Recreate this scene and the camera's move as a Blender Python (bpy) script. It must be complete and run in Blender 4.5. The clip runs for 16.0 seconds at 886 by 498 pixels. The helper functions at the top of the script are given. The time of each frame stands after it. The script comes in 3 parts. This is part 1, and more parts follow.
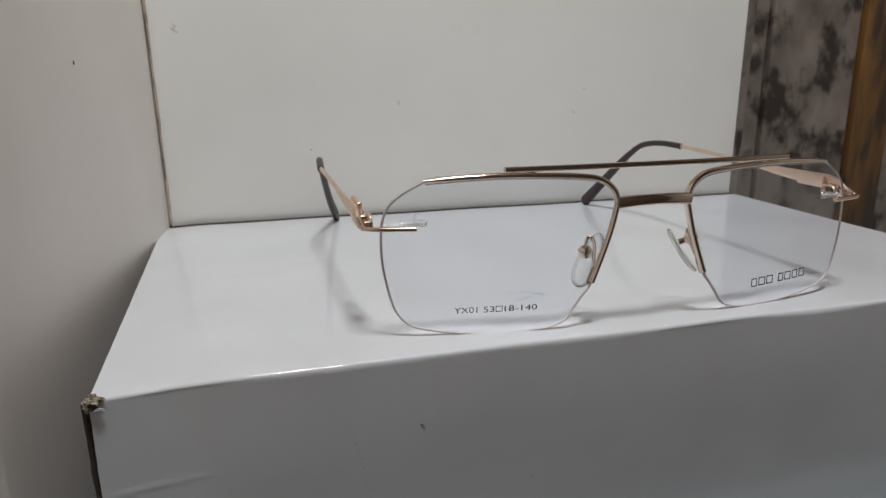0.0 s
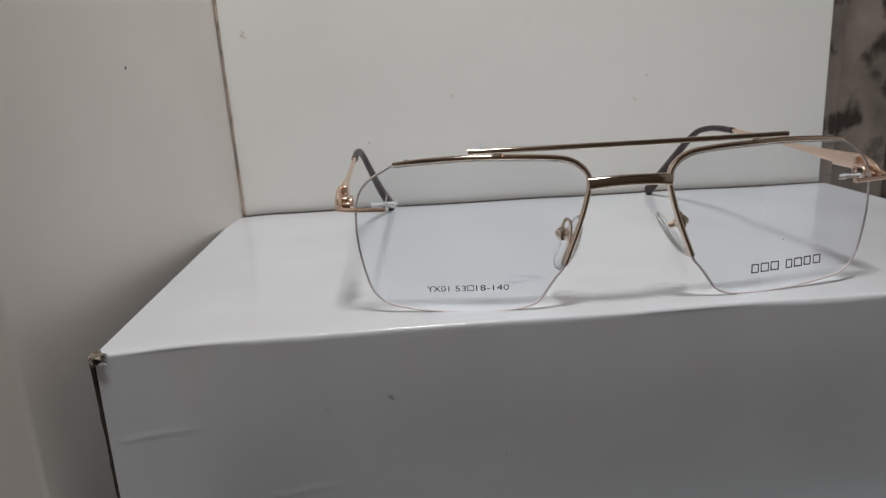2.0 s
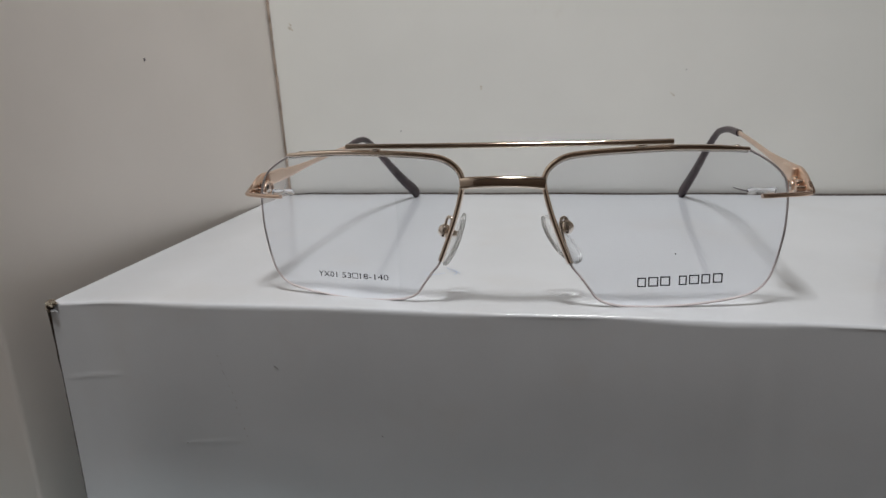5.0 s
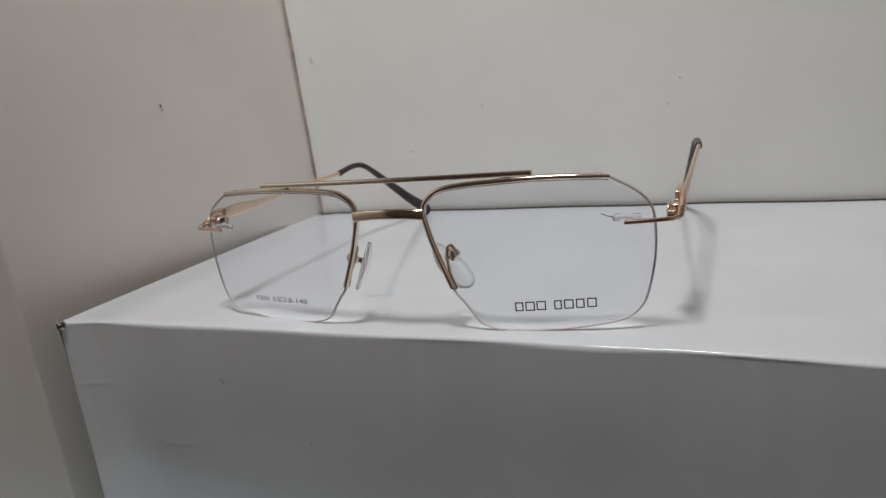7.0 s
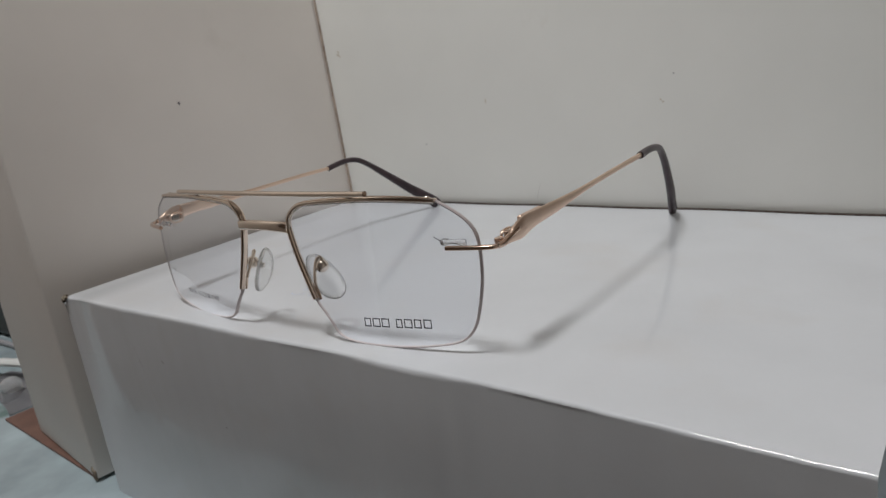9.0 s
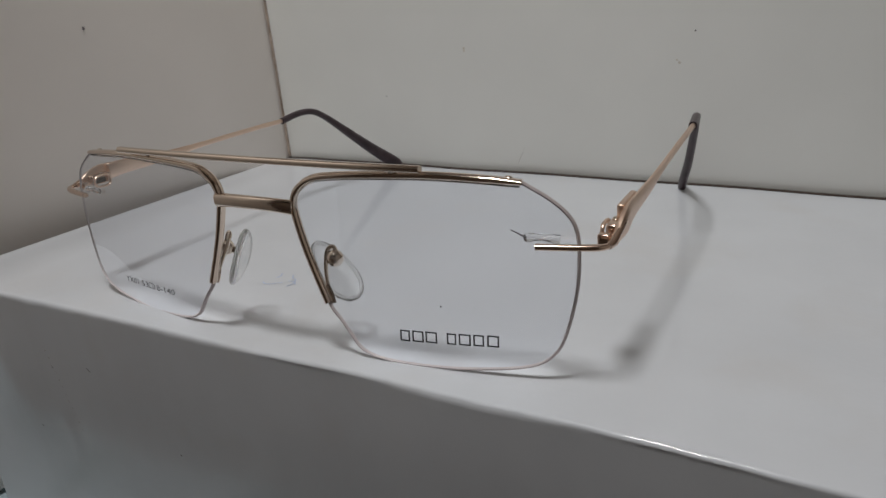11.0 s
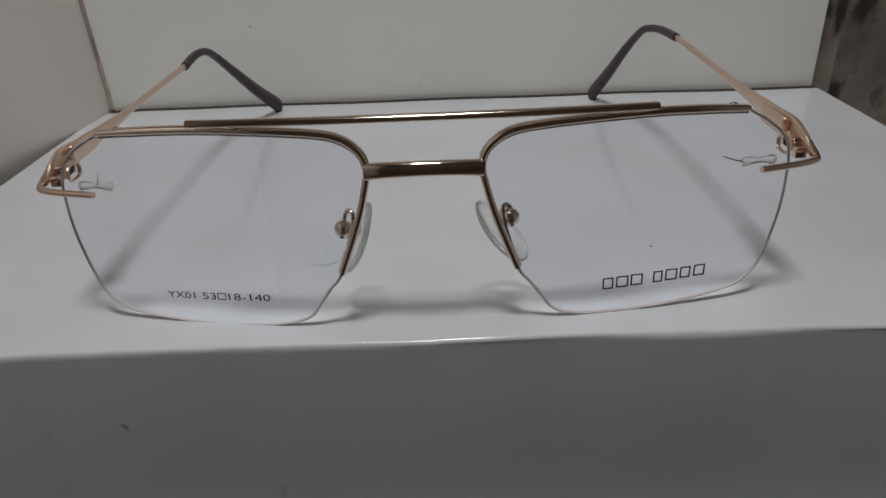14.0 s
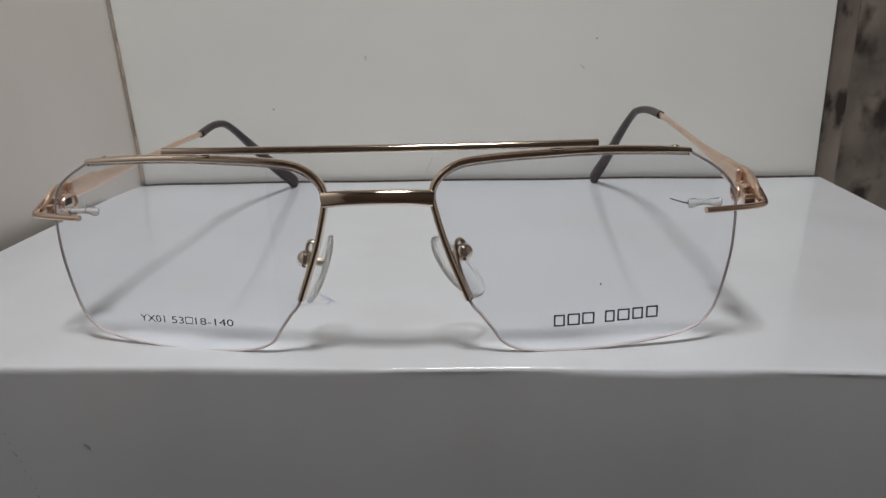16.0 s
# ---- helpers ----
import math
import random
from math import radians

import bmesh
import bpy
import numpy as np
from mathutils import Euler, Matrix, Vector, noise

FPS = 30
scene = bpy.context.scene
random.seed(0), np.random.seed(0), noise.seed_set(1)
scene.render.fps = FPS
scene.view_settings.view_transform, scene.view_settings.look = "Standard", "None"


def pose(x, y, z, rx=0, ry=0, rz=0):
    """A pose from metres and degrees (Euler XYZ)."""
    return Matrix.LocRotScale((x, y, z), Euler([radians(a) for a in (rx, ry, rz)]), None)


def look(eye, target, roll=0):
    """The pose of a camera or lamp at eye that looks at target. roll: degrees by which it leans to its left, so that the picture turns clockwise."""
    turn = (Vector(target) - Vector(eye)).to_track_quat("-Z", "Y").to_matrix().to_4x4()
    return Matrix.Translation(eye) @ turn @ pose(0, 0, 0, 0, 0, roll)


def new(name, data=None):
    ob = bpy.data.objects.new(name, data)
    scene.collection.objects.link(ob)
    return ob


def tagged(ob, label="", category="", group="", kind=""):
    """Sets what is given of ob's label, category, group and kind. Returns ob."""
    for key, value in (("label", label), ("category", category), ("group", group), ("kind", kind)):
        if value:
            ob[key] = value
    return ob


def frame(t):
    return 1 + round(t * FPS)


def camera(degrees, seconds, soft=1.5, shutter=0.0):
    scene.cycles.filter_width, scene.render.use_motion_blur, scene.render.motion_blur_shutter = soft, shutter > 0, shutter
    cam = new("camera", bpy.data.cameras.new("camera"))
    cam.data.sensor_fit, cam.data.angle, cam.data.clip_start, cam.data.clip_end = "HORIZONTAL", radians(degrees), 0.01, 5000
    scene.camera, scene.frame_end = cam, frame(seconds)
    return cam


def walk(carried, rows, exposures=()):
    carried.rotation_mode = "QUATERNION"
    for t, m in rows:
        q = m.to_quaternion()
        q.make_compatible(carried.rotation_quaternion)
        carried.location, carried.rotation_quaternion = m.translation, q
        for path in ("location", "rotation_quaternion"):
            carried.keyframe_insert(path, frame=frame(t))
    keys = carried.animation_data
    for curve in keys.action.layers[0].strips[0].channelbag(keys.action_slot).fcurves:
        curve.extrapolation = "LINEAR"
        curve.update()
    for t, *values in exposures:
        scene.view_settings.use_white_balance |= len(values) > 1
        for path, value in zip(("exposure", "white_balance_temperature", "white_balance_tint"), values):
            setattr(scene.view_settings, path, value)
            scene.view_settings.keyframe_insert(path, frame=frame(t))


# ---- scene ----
cam = camera(64.4, 16.0, soft=1.4)
cam.data.dof.use_dof, cam.data.dof.focus_distance, cam.data.dof.aperture_fstop = True, 0.155, 54.0
# seconds, x, y, z in metres (above the box lid's plane), turn in degrees
ROWS = [
    (0.0, 0.03445, -0.14861, 0.06761, 75.132, 0.293, -16.027),
    (0.5, 0.04519, -0.15162, 0.06450, 74.898, 0.319, -14.604),
    (1.0, 0.05688, -0.15583, 0.06138, 75.899, 0.255, -12.094),
    (1.5, 0.06982, -0.15966, 0.06335, 76.112, 1.303, -9.480),
    (2.0, 0.07582, -0.16402, 0.06337, 75.478, 2.817, -4.178),
    (2.5, 0.08628, -0.16719, 0.06367, 75.354, 2.618, -2.364),
    (3.0, 0.10320, -0.16757, 0.06435, 75.339, 2.743, -0.334),
    (3.5, 0.11889, -0.16881, 0.06607, 75.172, 2.683, 1.866),
    (4.0, 0.13285, -0.16690, 0.06362, 74.918, 2.470, 5.210),
    (6.5, 0.19688, -0.16427, 0.06718, 75.517, 4.909, 20.010),
    (7.0, 0.21963, -0.15737, 0.06939, 75.686, 6.468, 22.721),
    (7.5, 0.23456, -0.14335, 0.07038, 75.145, 6.555, 25.157),
    (8.0, 0.25291, -0.13424, 0.07489, 75.071, 7.126, 29.532),
    (8.5, 0.28055, -0.12543, 0.07583, 74.992, 8.111, 35.169),
    (9.0, 0.29092, -0.11692, 0.07269, 74.714, 7.478, 36.748),
    (9.5, 0.28817, -0.11260, 0.07244, 74.210, 7.077, 37.700),
    (12.0, 0.18652, -0.09748, 0.07301, 66.645, 0.435, 15.065),
    (12.5, 0.16768, -0.09651, 0.07367, 64.800, 0.495, 8.673),
    (13.0, 0.15096, -0.09529, 0.07978, 61.095, 1.629, 3.054),
    (13.5, 0.13809, -0.09995, 0.08097, 59.619, 1.846, 0.308),
    (14.0, 0.13661, -0.11041, 0.07842, 62.047, 2.215, -0.422),
    (14.5, 0.13648, -0.11854, 0.07223, 65.999, 2.405, 0.792),
    (15.0, 0.13000, -0.12149, 0.06339, 69.824, 1.716, 1.339),
    (15.5, 0.13735, -0.12150, 0.05891, 72.655, 1.713, 1.600),
    (16.0, 0.15404, -0.12090, 0.06568, 71.522, 1.898, 3.936),
]
TOP = 0.09  # the lid's plane above the table
walk(cam, [(t, pose(x, y, z + TOP, rx, ry, rz)) for t, x, y, z, rx, ry, rz in ROWS], exposures=[(0.0, 0.02), (4.0, 0.0), (7.0, -0.05), (8.5, -0.17), (9.5, -0.18), (12.0, -0.54), (12.5, -0.54), (13.0, -0.56), (14.0, -0.58), (14.5, -0.48), (15.0, -0.36), (16.0, -0.14)])

# ---- light ----
world = bpy.data.worlds.new("room_air")
world.use_nodes = True
world.node_tree.nodes["Background"].inputs[0].default_value = (0.75, 0.78, 0.82, 1)
world.node_tree.nodes["Background"].inputs[1].default_value = 0.05
scene.world = world


def lamp(name, where, aim, size, watts, colour):
    data = bpy.data.lights.new(name, "AREA")
    data.shape, data.size, data.energy, data.color = "DISK", size, watts, colour
    ob = new(name, data)
    ob.matrix_world = look(where, aim)
    return ob


LAMP = Vector((0.105, -0.2, 1.33))
lamp("ceiling_lamp_light", LAMP, (0.14, 0.05, TOP), 0.25, 13.1, (0.985, 0.985, 0.982))


# ---- materials ----
def material(name, base, rough=0.5, metal=0.0, vary=0.06, scale=60.0, fine=900.0, bump=0.0, coat=0.0, coat_rough=0.1, blotch=None, blotch_scale=25.0, blotch_at=(0.5, 0.7), clear=0.0, ior=1.45, stretch=(1, 1, 1)):
    """A principled surface with colour variation at two scales, fine relief and, if given, blotches of another colour."""
    m = bpy.data.materials.new(name)
    m.use_nodes = True
    nt = m.node_tree
    bsdf = nt.nodes["Principled BSDF"]
    geo = nt.nodes.new("ShaderNodeNewGeometry")
    place = nt.nodes.new("ShaderNodeVectorMath")
    place.operation = "MULTIPLY"
    place.inputs[1].default_value = stretch
    nt.links.new(geo.outputs["Position"], place.inputs[0])

    def noise_node(s, detail):
        n = nt.nodes.new("ShaderNodeTexNoise")
        n.inputs["Scale"].default_value, n.inputs["Detail"].default_value = s, detail
        nt.links.new(place.outputs[0], n.inputs["Vector"])
        return n

    coarse, grain = noise_node(scale, 4.0), noise_node(fine, 3.0)
    ramp = nt.nodes.new("ShaderNodeValToRGB")
    ramp.color_ramp.elements[0].position, ramp.color_ramp.elements[1].position = 0.3, 0.7
    ramp.color_ramp.elements[0].color = (*[c * (1 - vary) for c in base], 1)
    ramp.color_ramp.elements[1].color = (*[min(1, c * (1 + vary)) for c in base], 1)
    nt.links.new(coarse.outputs["Fac"], ramp.inputs[0])
    colour = ramp.outputs[0]
    if blotch:
        spots = noise_node(blotch_scale, 6.0)
        mask = nt.nodes.new("ShaderNodeValToRGB")
        mask.color_ramp.elements[0].position, mask.color_ramp.elements[1].position = blotch_at
        nt.links.new(spots.outputs["Fac"], mask.inputs[0])
        mix = nt.nodes.new("ShaderNodeMix")
        mix.data_type = "RGBA"
        mix.inputs["B"].default_value = (*blotch, 1)
        for a, b in ((mask.outputs[0], "Factor"), (colour, "A")):
            nt.links.new(a, mix.inputs[b])
        colour = mix.outputs["Result"]
    nt.links.new(colour, bsdf.inputs["Base Color"])
    spread = nt.nodes.new("ShaderNodeMapRange")
    spread.inputs["To Min"].default_value, spread.inputs["To Max"].default_value = rough * 0.85, min(1, rough * 1.15)
    nt.links.new(grain.outputs["Fac"], spread.inputs["Value"])
    nt.links.new(spread.outputs["Result"], bsdf.inputs["Roughness"])
    bsdf.inputs["Metallic"].default_value = metal
    bsdf.inputs["Coat Weight"].default_value, bsdf.inputs["Coat Roughness"].default_value = coat, coat_rough
    bsdf.inputs["Transmission Weight"].default_value, bsdf.inputs["IOR"].default_value = clear, ior
    if bump:
        b = nt.nodes.new("ShaderNodeBump")
        b.inputs["Strength"].default_value, b.inputs["Distance"].default_value = bump, 0.0004
        nt.links.new(grain.outputs["Fac"], b.inputs["Height"])
        nt.links.new(b.outputs[0], bsdf.inputs["Normal"])
    return m


LID_WHITE = material("coated_white_card", (0.628, 0.646, 0.677), 0.45, 0, 0.03, 35, 700, 0.08, coat=0.8, coat_rough=0.1, blotch=(0.60, 0.595, 0.60), blotch_scale=28, blotch_at=(0.56, 0.85))
PANEL_WHITE = material("white_carton", (0.87, 0.87, 0.835), 0.5, 0, 0.025, 18, 500, 0.06, blotch=(0.70, 0.66, 0.58), blotch_scale=22, blotch_at=(0.66, 0.9))
SIDE_WHITE = material("cream_carton", (0.81, 0.762, 0.715), 0.5, 0, 0.03, 18, 500, 0.06, blotch=(0.62, 0.57, 0.50), blotch_scale=16, blotch_at=(0.64, 0.9))
RAW_CARD = material("torn_grey_card", (0.16, 0.12, 0.09), 0.9, 0, 0.35, 300, 1500, 0.6, blotch=(0.45, 0.40, 0.32), blotch_scale=500, blotch_at=(0.5, 0.65))
EDGE_CARD = material("worn_pinkish_card", (0.50, 0.40, 0.33), 0.85, 0, 0.25, 120, 1500, 0.4, blotch=(0.26, 0.19, 0.14), blotch_scale=160, blotch_at=(0.52, 0.68))
# bare dark card, and the painted shade of the gap behind the lid
DARK_CARD_AND_GAP = material("dark_card_and_gap_shade", (0.055, 0.04, 0.032), 0.9, 0, 0.3, 300, 1500, 0.5)
GOLD = material("polished_gold_metal", (0.73, 0.61, 0.51), 0.1, 1.0, 0.05, 200, 2500, 0.02)
ROSE = material("satin_rose_gold_metal", (0.82, 0.62, 0.49), 0.36, 1.0, 0.05, 150, 2500, 0.03)
END = material("polished_rose_gold_metal", (0.74, 0.56, 0.45), 0.2, 1.0, 0.05, 150, 2500, 0.02)
SILVER = material("polished_pale_gold_screw", (0.80, 0.70, 0.60), 0.14, 1.0, 0.05, 300, 2500)
TIP = material("dark_brown_acetate", (0.042, 0.026, 0.031), 0.36, 0, 0.3, 250, 1500, 0.02, ior=1.42)
LENS = material("clear_demo_lens", (0.95, 0.967, 1.0), 0.0, 0, 0.0, 60, 900, clear=1.0, ior=1.45)
PAD = material("clear_silicone_pad", (0.97, 0.975, 0.97), 0.08, 0, 0.01, 200, 900, clear=0.86, ior=1.24)
CORD = material("mauve_nylon_cord", (0.47, 0.415, 0.41), 0.35, 0, 0.08, 300, 1500)
BUSH = material("clear_plastic_bush", (0.97, 0.97, 0.97), 0.06, 0, 0.01, 200, 900, clear=0.88, ior=1.3)
PRINT = material("black_lens_print", (0.02, 0.02, 0.025), 0.5, 0, 0.1, 300, 1500)
PALE_PRINT = material("grey_lens_print", (0.012, 0.012, 0.014), 0.5, 0, 0.1, 300, 1500)
INK = material("pale_blue_ink", (0.44, 0.51, 0.66), 0.6, 0, 0.2, 600, 2500)
SMUDGE = material("brown_smudge", (0.70, 0.66, 0.58), 0.6, 0, 0.15, 900, 2500)
SMUDGE_DARK = material("brown_lint", (0.26, 0.22, 0.19), 0.7, 0, 0.2, 600, 2500)
DARK_INK = material("dark_fleck", (0.16, 0.14, 0.15), 0.7, 0, 0.2, 600, 2500)
MARBLE = material("pale_blue_marble", (0.34, 0.41, 0.44), 0.25, 0, 0.28, 22, 300, 0.0, blotch=(0.13, 0.20, 0.19), blotch_scale=16, blotch_at=(0.60, 0.68))
BROWN_BOARD = material("reddish_brown_board", (0.155, 0.083, 0.063), 0.55, 0, 0.2, 60, 700, 0.1)
PEELING = material("peeling_grey_paint_on_wood", (0.215, 0.175, 0.148), 0.75, 0, 0.42, 32, 300, 0.6, blotch=(0.045, 0.032, 0.026), blotch_scale=46, blotch_at=(0.5, 0.62), stretch=(1, 1, 0.75))
ORANGE_WOOD = material("varnished_orange_wood", (0.17, 0.082, 0.026), 0.5, 0, 0.4, 50, 400, 0.3, blotch=(0.055, 0.035, 0.024), blotch_scale=60, blotch_at=(0.48, 0.6), stretch=(1, 1, 0.25))
# dark wood; also painted shade for the batten gap, hinge slots and screw recesses
DARK_WOOD_AND_GAPS = material("dark_wood_and_gap_shade", (0.04, 0.028, 0.02), 0.7, 0, 0.3, 30, 400, 0.4)
BATTEN_WOOD = material("old_brown_batten", (0.25, 0.205, 0.178), 0.75, 0, 0.4, 60, 400, 0.4, blotch=(0.05, 0.036, 0.03), blotch_scale=90, blotch_at=(0.56, 0.64), stretch=(1, 1, 0.5))
ROOM = material("dull_room_plaster", (0.15, 0.116, 0.095), 0.9, 0, 0.1, 3, 60, 0.1)
# strong and weak bounce colours for the unseen west and east walls
BOUNCE_PLASTER = material("pale_bounce_plaster", (0.84, 0.80, 0.76), 0.9, 0, 0.1, 3, 60, 0.1)
WEAK_BOUNCE_PLASTER = material("dim_bounce_plaster", (0.64, 0.59, 0.545), 0.9, 0, 0.1, 3, 60, 0.1)
CEILING = material("pale_room_ceiling", (0.42, 0.41, 0.39), 0.9, 0, 0.1, 3, 60, 0.1)
CLEAR = material("clear_plastic", (0.90, 0.92, 0.93), 0.12, 0, 0.03, 60, 400, 0.2, clear=0.75, ior=1.4)
GREY_PLASTIC = material("grey_plastic", (0.33, 0.33, 0.35), 0.35, 0, 0.1, 60, 500, 0.1)
WHITE_PLASTIC = material("white_plastic", (0.72, 0.73, 0.72), 0.35, 0, 0.05, 60, 500, 0.05)
BLACK_CASE = material("dark_green_case", (0.03, 0.04, 0.038), 0.5, 0, 0.2, 60, 500, 0.2)


# ---- building ----
def at(x, y, z):
    """Centimetres from the lid's front left corner, as metres over the table."""
    return Vector((x / 100, y / 100, z / 100 + TOP))


def part(name, bm, mat, parent=None, label="", smooth=True):
    """Links a bmesh as one mesh object, a child of parent where one is given."""
    bmesh.ops.recalc_face_normals(bm, faces=bm.faces)
    me = bpy.data.meshes.new(name)
    bm.to_mesh(me)
    bm.free()
    me.materials.append(mat)
    if smooth:
        me.shade_smooth()
        me.set_sharp_from_angle(angle=radians(42))
    ob = new(name, me)
    if parent:
        ob.parent = parent
    if label:
        ob["label"] = label
    return ob


def spline(points, steps=8, closed=False):
    """A smooth curve through the points (Catmull-Rom)."""
    pts = [Vector(p) for p in points]
    n, out = len(pts), []
    for i in range(n if closed else n - 1):
        a, b, c, d = (pts[(i + k) % n] if closed else pts[min(max(i + k, 0), n - 1)] for k in (-1, 0, 1, 2))
        for s in range(steps):
            t = s / steps
            out.append(0.5 * (2 * b + (c - a) * t + (2 * a - 5 * b + 4 * c - d) * t * t + (3 * b - a - 3 * c + d) * t ** 3))
    if not closed:
        out.append(pts[-1])
    return out


def sweep(path, across, deep, ref=(0, -1, 0), sides=12, square=2.0, closed=False, bm=None):
    """A solid bar along path (cm). across and deep: its half sizes, numbers or functions of 0..1; deep lies along ref. square: 2 is an ellipse, more is boxier."""
    bm = bm or bmesh.new()
    n, rings = len(path), []
    for i, p in enumerate(path):
        u = i / max(1, n - 1)
        a, d = (v(u) if callable(v) else v for v in (across, deep))
        nxt, prv = (path[(i + 1) % n], path[i - 1]) if closed else (path[min(i + 1, n - 1)], path[max(i - 1, 0)])
        t = (nxt - prv).normalized()
        r = Vector(ref)
        r = (r - t * r.dot(t)).normalized()
        s = t.cross(r)
        ring = []
        for k in range(sides):
            w = 2 * math.pi * (k + 0.5) / sides
            c, e = math.cos(w), math.sin(w)
            q = p + s * (a * math.copysign(abs(c) ** (2 / square), c)) + r * (d * math.copysign(abs(e) ** (2 / square), e))
            ring.append(bm.verts.new(at(*q)))
        rings.append(ring)
    for i in range(n if closed else n - 1):
        a, b = rings[i], rings[(i + 1) % n]
        for k in range(sides):
            bm.faces.new((a[k], a[(k + 1) % sides], b[(k + 1) % sides], b[k]))
    if not closed:
        bm.faces.new(rings[0][::-1])
        bm.faces.new(rings[-1])
    return bm


def ball(centre, radius, squash=(1, 1, 1), bm=None, seg=16):
    bm = bm or bmesh.new()
    m = Matrix.Translation(at(*centre)) @ Matrix.Diagonal((*(radius * s / 100 for s in squash), 1))
    bmesh.ops.create_uvsphere(bm, u_segments=seg, v_segments=seg // 2 + 2, radius=1, matrix=m)
    return bm


def slab(corners, z0, z1, bevel=0.1, lean=(0, 0), bm=None):
    """A bevelled block over the plan's corners (cm), from z0 to z1; lean: how far it moves in x and y for each cm up."""
    bm = bm or bmesh.new()
    low, high = ([bm.verts.new(at(x + lean[0] * z, y + lean[1] * z, z)) for x, y in corners] for z in (z0, z1))
    n = len(corners)
    made = [bm.faces.new(low[::-1]), bm.faces.new(high)]
    made += [bm.faces.new((low[i], low[(i + 1) % n], high[(i + 1) % n], high[i])) for i in range(n)]
    if bevel:
        bmesh.ops.bevel(bm, geom=list({e for f in made for e in f.edges}), offset=bevel / 100, segments=3, profile=0.5, affect="EDGES")
    return bm


def thing(name, where, label, category, group=""):
    ob = new(name)
    ob.empty_display_size = 0.01
    ob.location = where
    return tagged(ob, label, category, group)


def hold(ob):
    """Keeps the parts of an Empty where they were built."""
    bpy.context.view_layer.update()
    back = Matrix.Translation(-ob.location)
    for child in ob.children:
        child.matrix_parent_inverse = back


# ---- the table, the room and the far wall ----
FLOOR = -9.0
# front edge, out of view, set short to keep bounced light off the box
part_table = part("table_top", slab([(-50, -4.2), (125, -4.2), (125, 36), (-50, 36)], FLOOR - 3, FLOOR, 0.3), MARBLE, smooth=False)
tagged(part_table, "pale blue-grey veined marble table surface", "table top", kind="structure")
LOW = FLOOR - 75
# base and floor are unseen additions; the dull floor bounces little light
tagged(part("table_base", slab([(-49.5, -1), (124, -1), (124, 33), (-49.5, 33)], LOW, FLOOR - 3.02, 0), DARK_WOOD_AND_GAPS, smooth=False), "dark wooden counter base under the marble", "counter", kind="structure")
tagged(part("floor", slab([(-114, -124), (129, -124), (129, 40), (-114, 40)], LOW - 4, LOW - 0.02, 0), ROOM, smooth=False), "dull grey room floor", "floor", kind="structure")
# all three walls are unseen; west and east are added pale to bounce light
for name, corners in (("wall_south", [(-112, -124), (127, -124), (127, -120.2), (-112, -120.2)]), ("bounce_wall_west", [(-54, -124), (-50.2, -124), (-50.2, 33.4), (-54, 33.4)]), ("bounce_wall_east", [(125.2, -124), (129, -124), (129, 40), (125.2, 40)])):
    tagged(part(name, slab(corners, LOW, 170, 0), {"wall_south": ROOM, "bounce_wall_west": BOUNCE_PLASTER, "bounce_wall_east": WEAK_BOUNCE_PLASTER}[name], smooth=False), "dull plaster room wall" if name == "wall_south" else "unseen pale wall added to bounce light", "wall", kind="structure")
tagged(part("ceiling", slab([(-114, -124), (129, -124), (129, 44), (-114, 44)], 170.2, 174, 0), CEILING, smooth=False), "pale plain plaster ceiling", "ceiling", kind="structure")

WALL_Y = 34.0
wall_north = tagged(part("wall_north", slab([(-114, WALL_Y + 2.2), (129, WALL_Y + 2.2), (129, WALL_Y + 5), (-114, WALL_Y + 5)], FLOOR - 3, 170, 0), DARK_WOOD_AND_GAPS, smooth=False), "dark wooden wall behind weathered painted planks", "wall", kind="structure")
EDGES = [-49.8, -43, -35, -22, -10, 2, 14, 25.5, 36.9, 44.5, 53.2, 57.2, 66, 75, 86, 98, 110]
for k in range(len(EDGES) - 1):
    a, b = EDGES[k] + 0.12, EDGES[k + 1] - 0.12
    post = EDGES[k] == 53.2
    front = WALL_Y - (0.7 if post else 0.25 * math.sin(k * 2.3))
    bm = slab([(a, front), (b, front), (b, WALL_Y + 2.1), (a, WALL_Y + 2.1)], FLOOR, 120, 0.18)
    part("plank", bm, ORANGE_WOOD if post else PEELING, wall_north, "varnished orange-brown wooden post" if post else "", smooth=False)

# ---- the ceiling lamp over the table, out of view ----
lamp_thing = thing("ceiling_lamp", (LAMP.x, LAMP.y, 1.75), "round white ceiling lamp over the table", "ceiling lamp")
bm = bmesh.new()
bmesh.ops.create_cone(bm, cap_ends=True, segments=40, radius1=0.14, radius2=0.12, depth=0.05, matrix=Matrix.Translation((LAMP.x, LAMP.y, LAMP.z + 0.04)))
part("housing", bm, WHITE_PLASTIC, lamp_thing, "white lamp housing")
bm = bmesh.new()
bmesh.ops.create_cone(bm, cap_ends=True, segments=16, radius1=0.012, radius2=0.012, depth=0.44, matrix=Matrix.Translation((LAMP.x, LAMP.y, LAMP.z + 0.27)))
part("stem", bm, WHITE_PLASTIC, lamp_thing)
hold(lamp_thing)


# ---- the box that carries the glasses ----
def fade(v, a, b):
    t = min(1, max(0, (v - a) / (b - a)))
    return t * t * (3 - 2 * t)


def lid_height(x, y):
    """The lid's surface over its plane: it crowns a little, and droops at the crushed front left corner."""
    crown = (0.28 - 0.013 * y) * fade(x, -0.3, 3.6 - 0.1 * y) * (1 - 0.7 * fade(x, 19.5, 28))
    return crown + 0.012 * math.sin(x * 0.9 + y * 0.5) * fade(x, 0, 3)


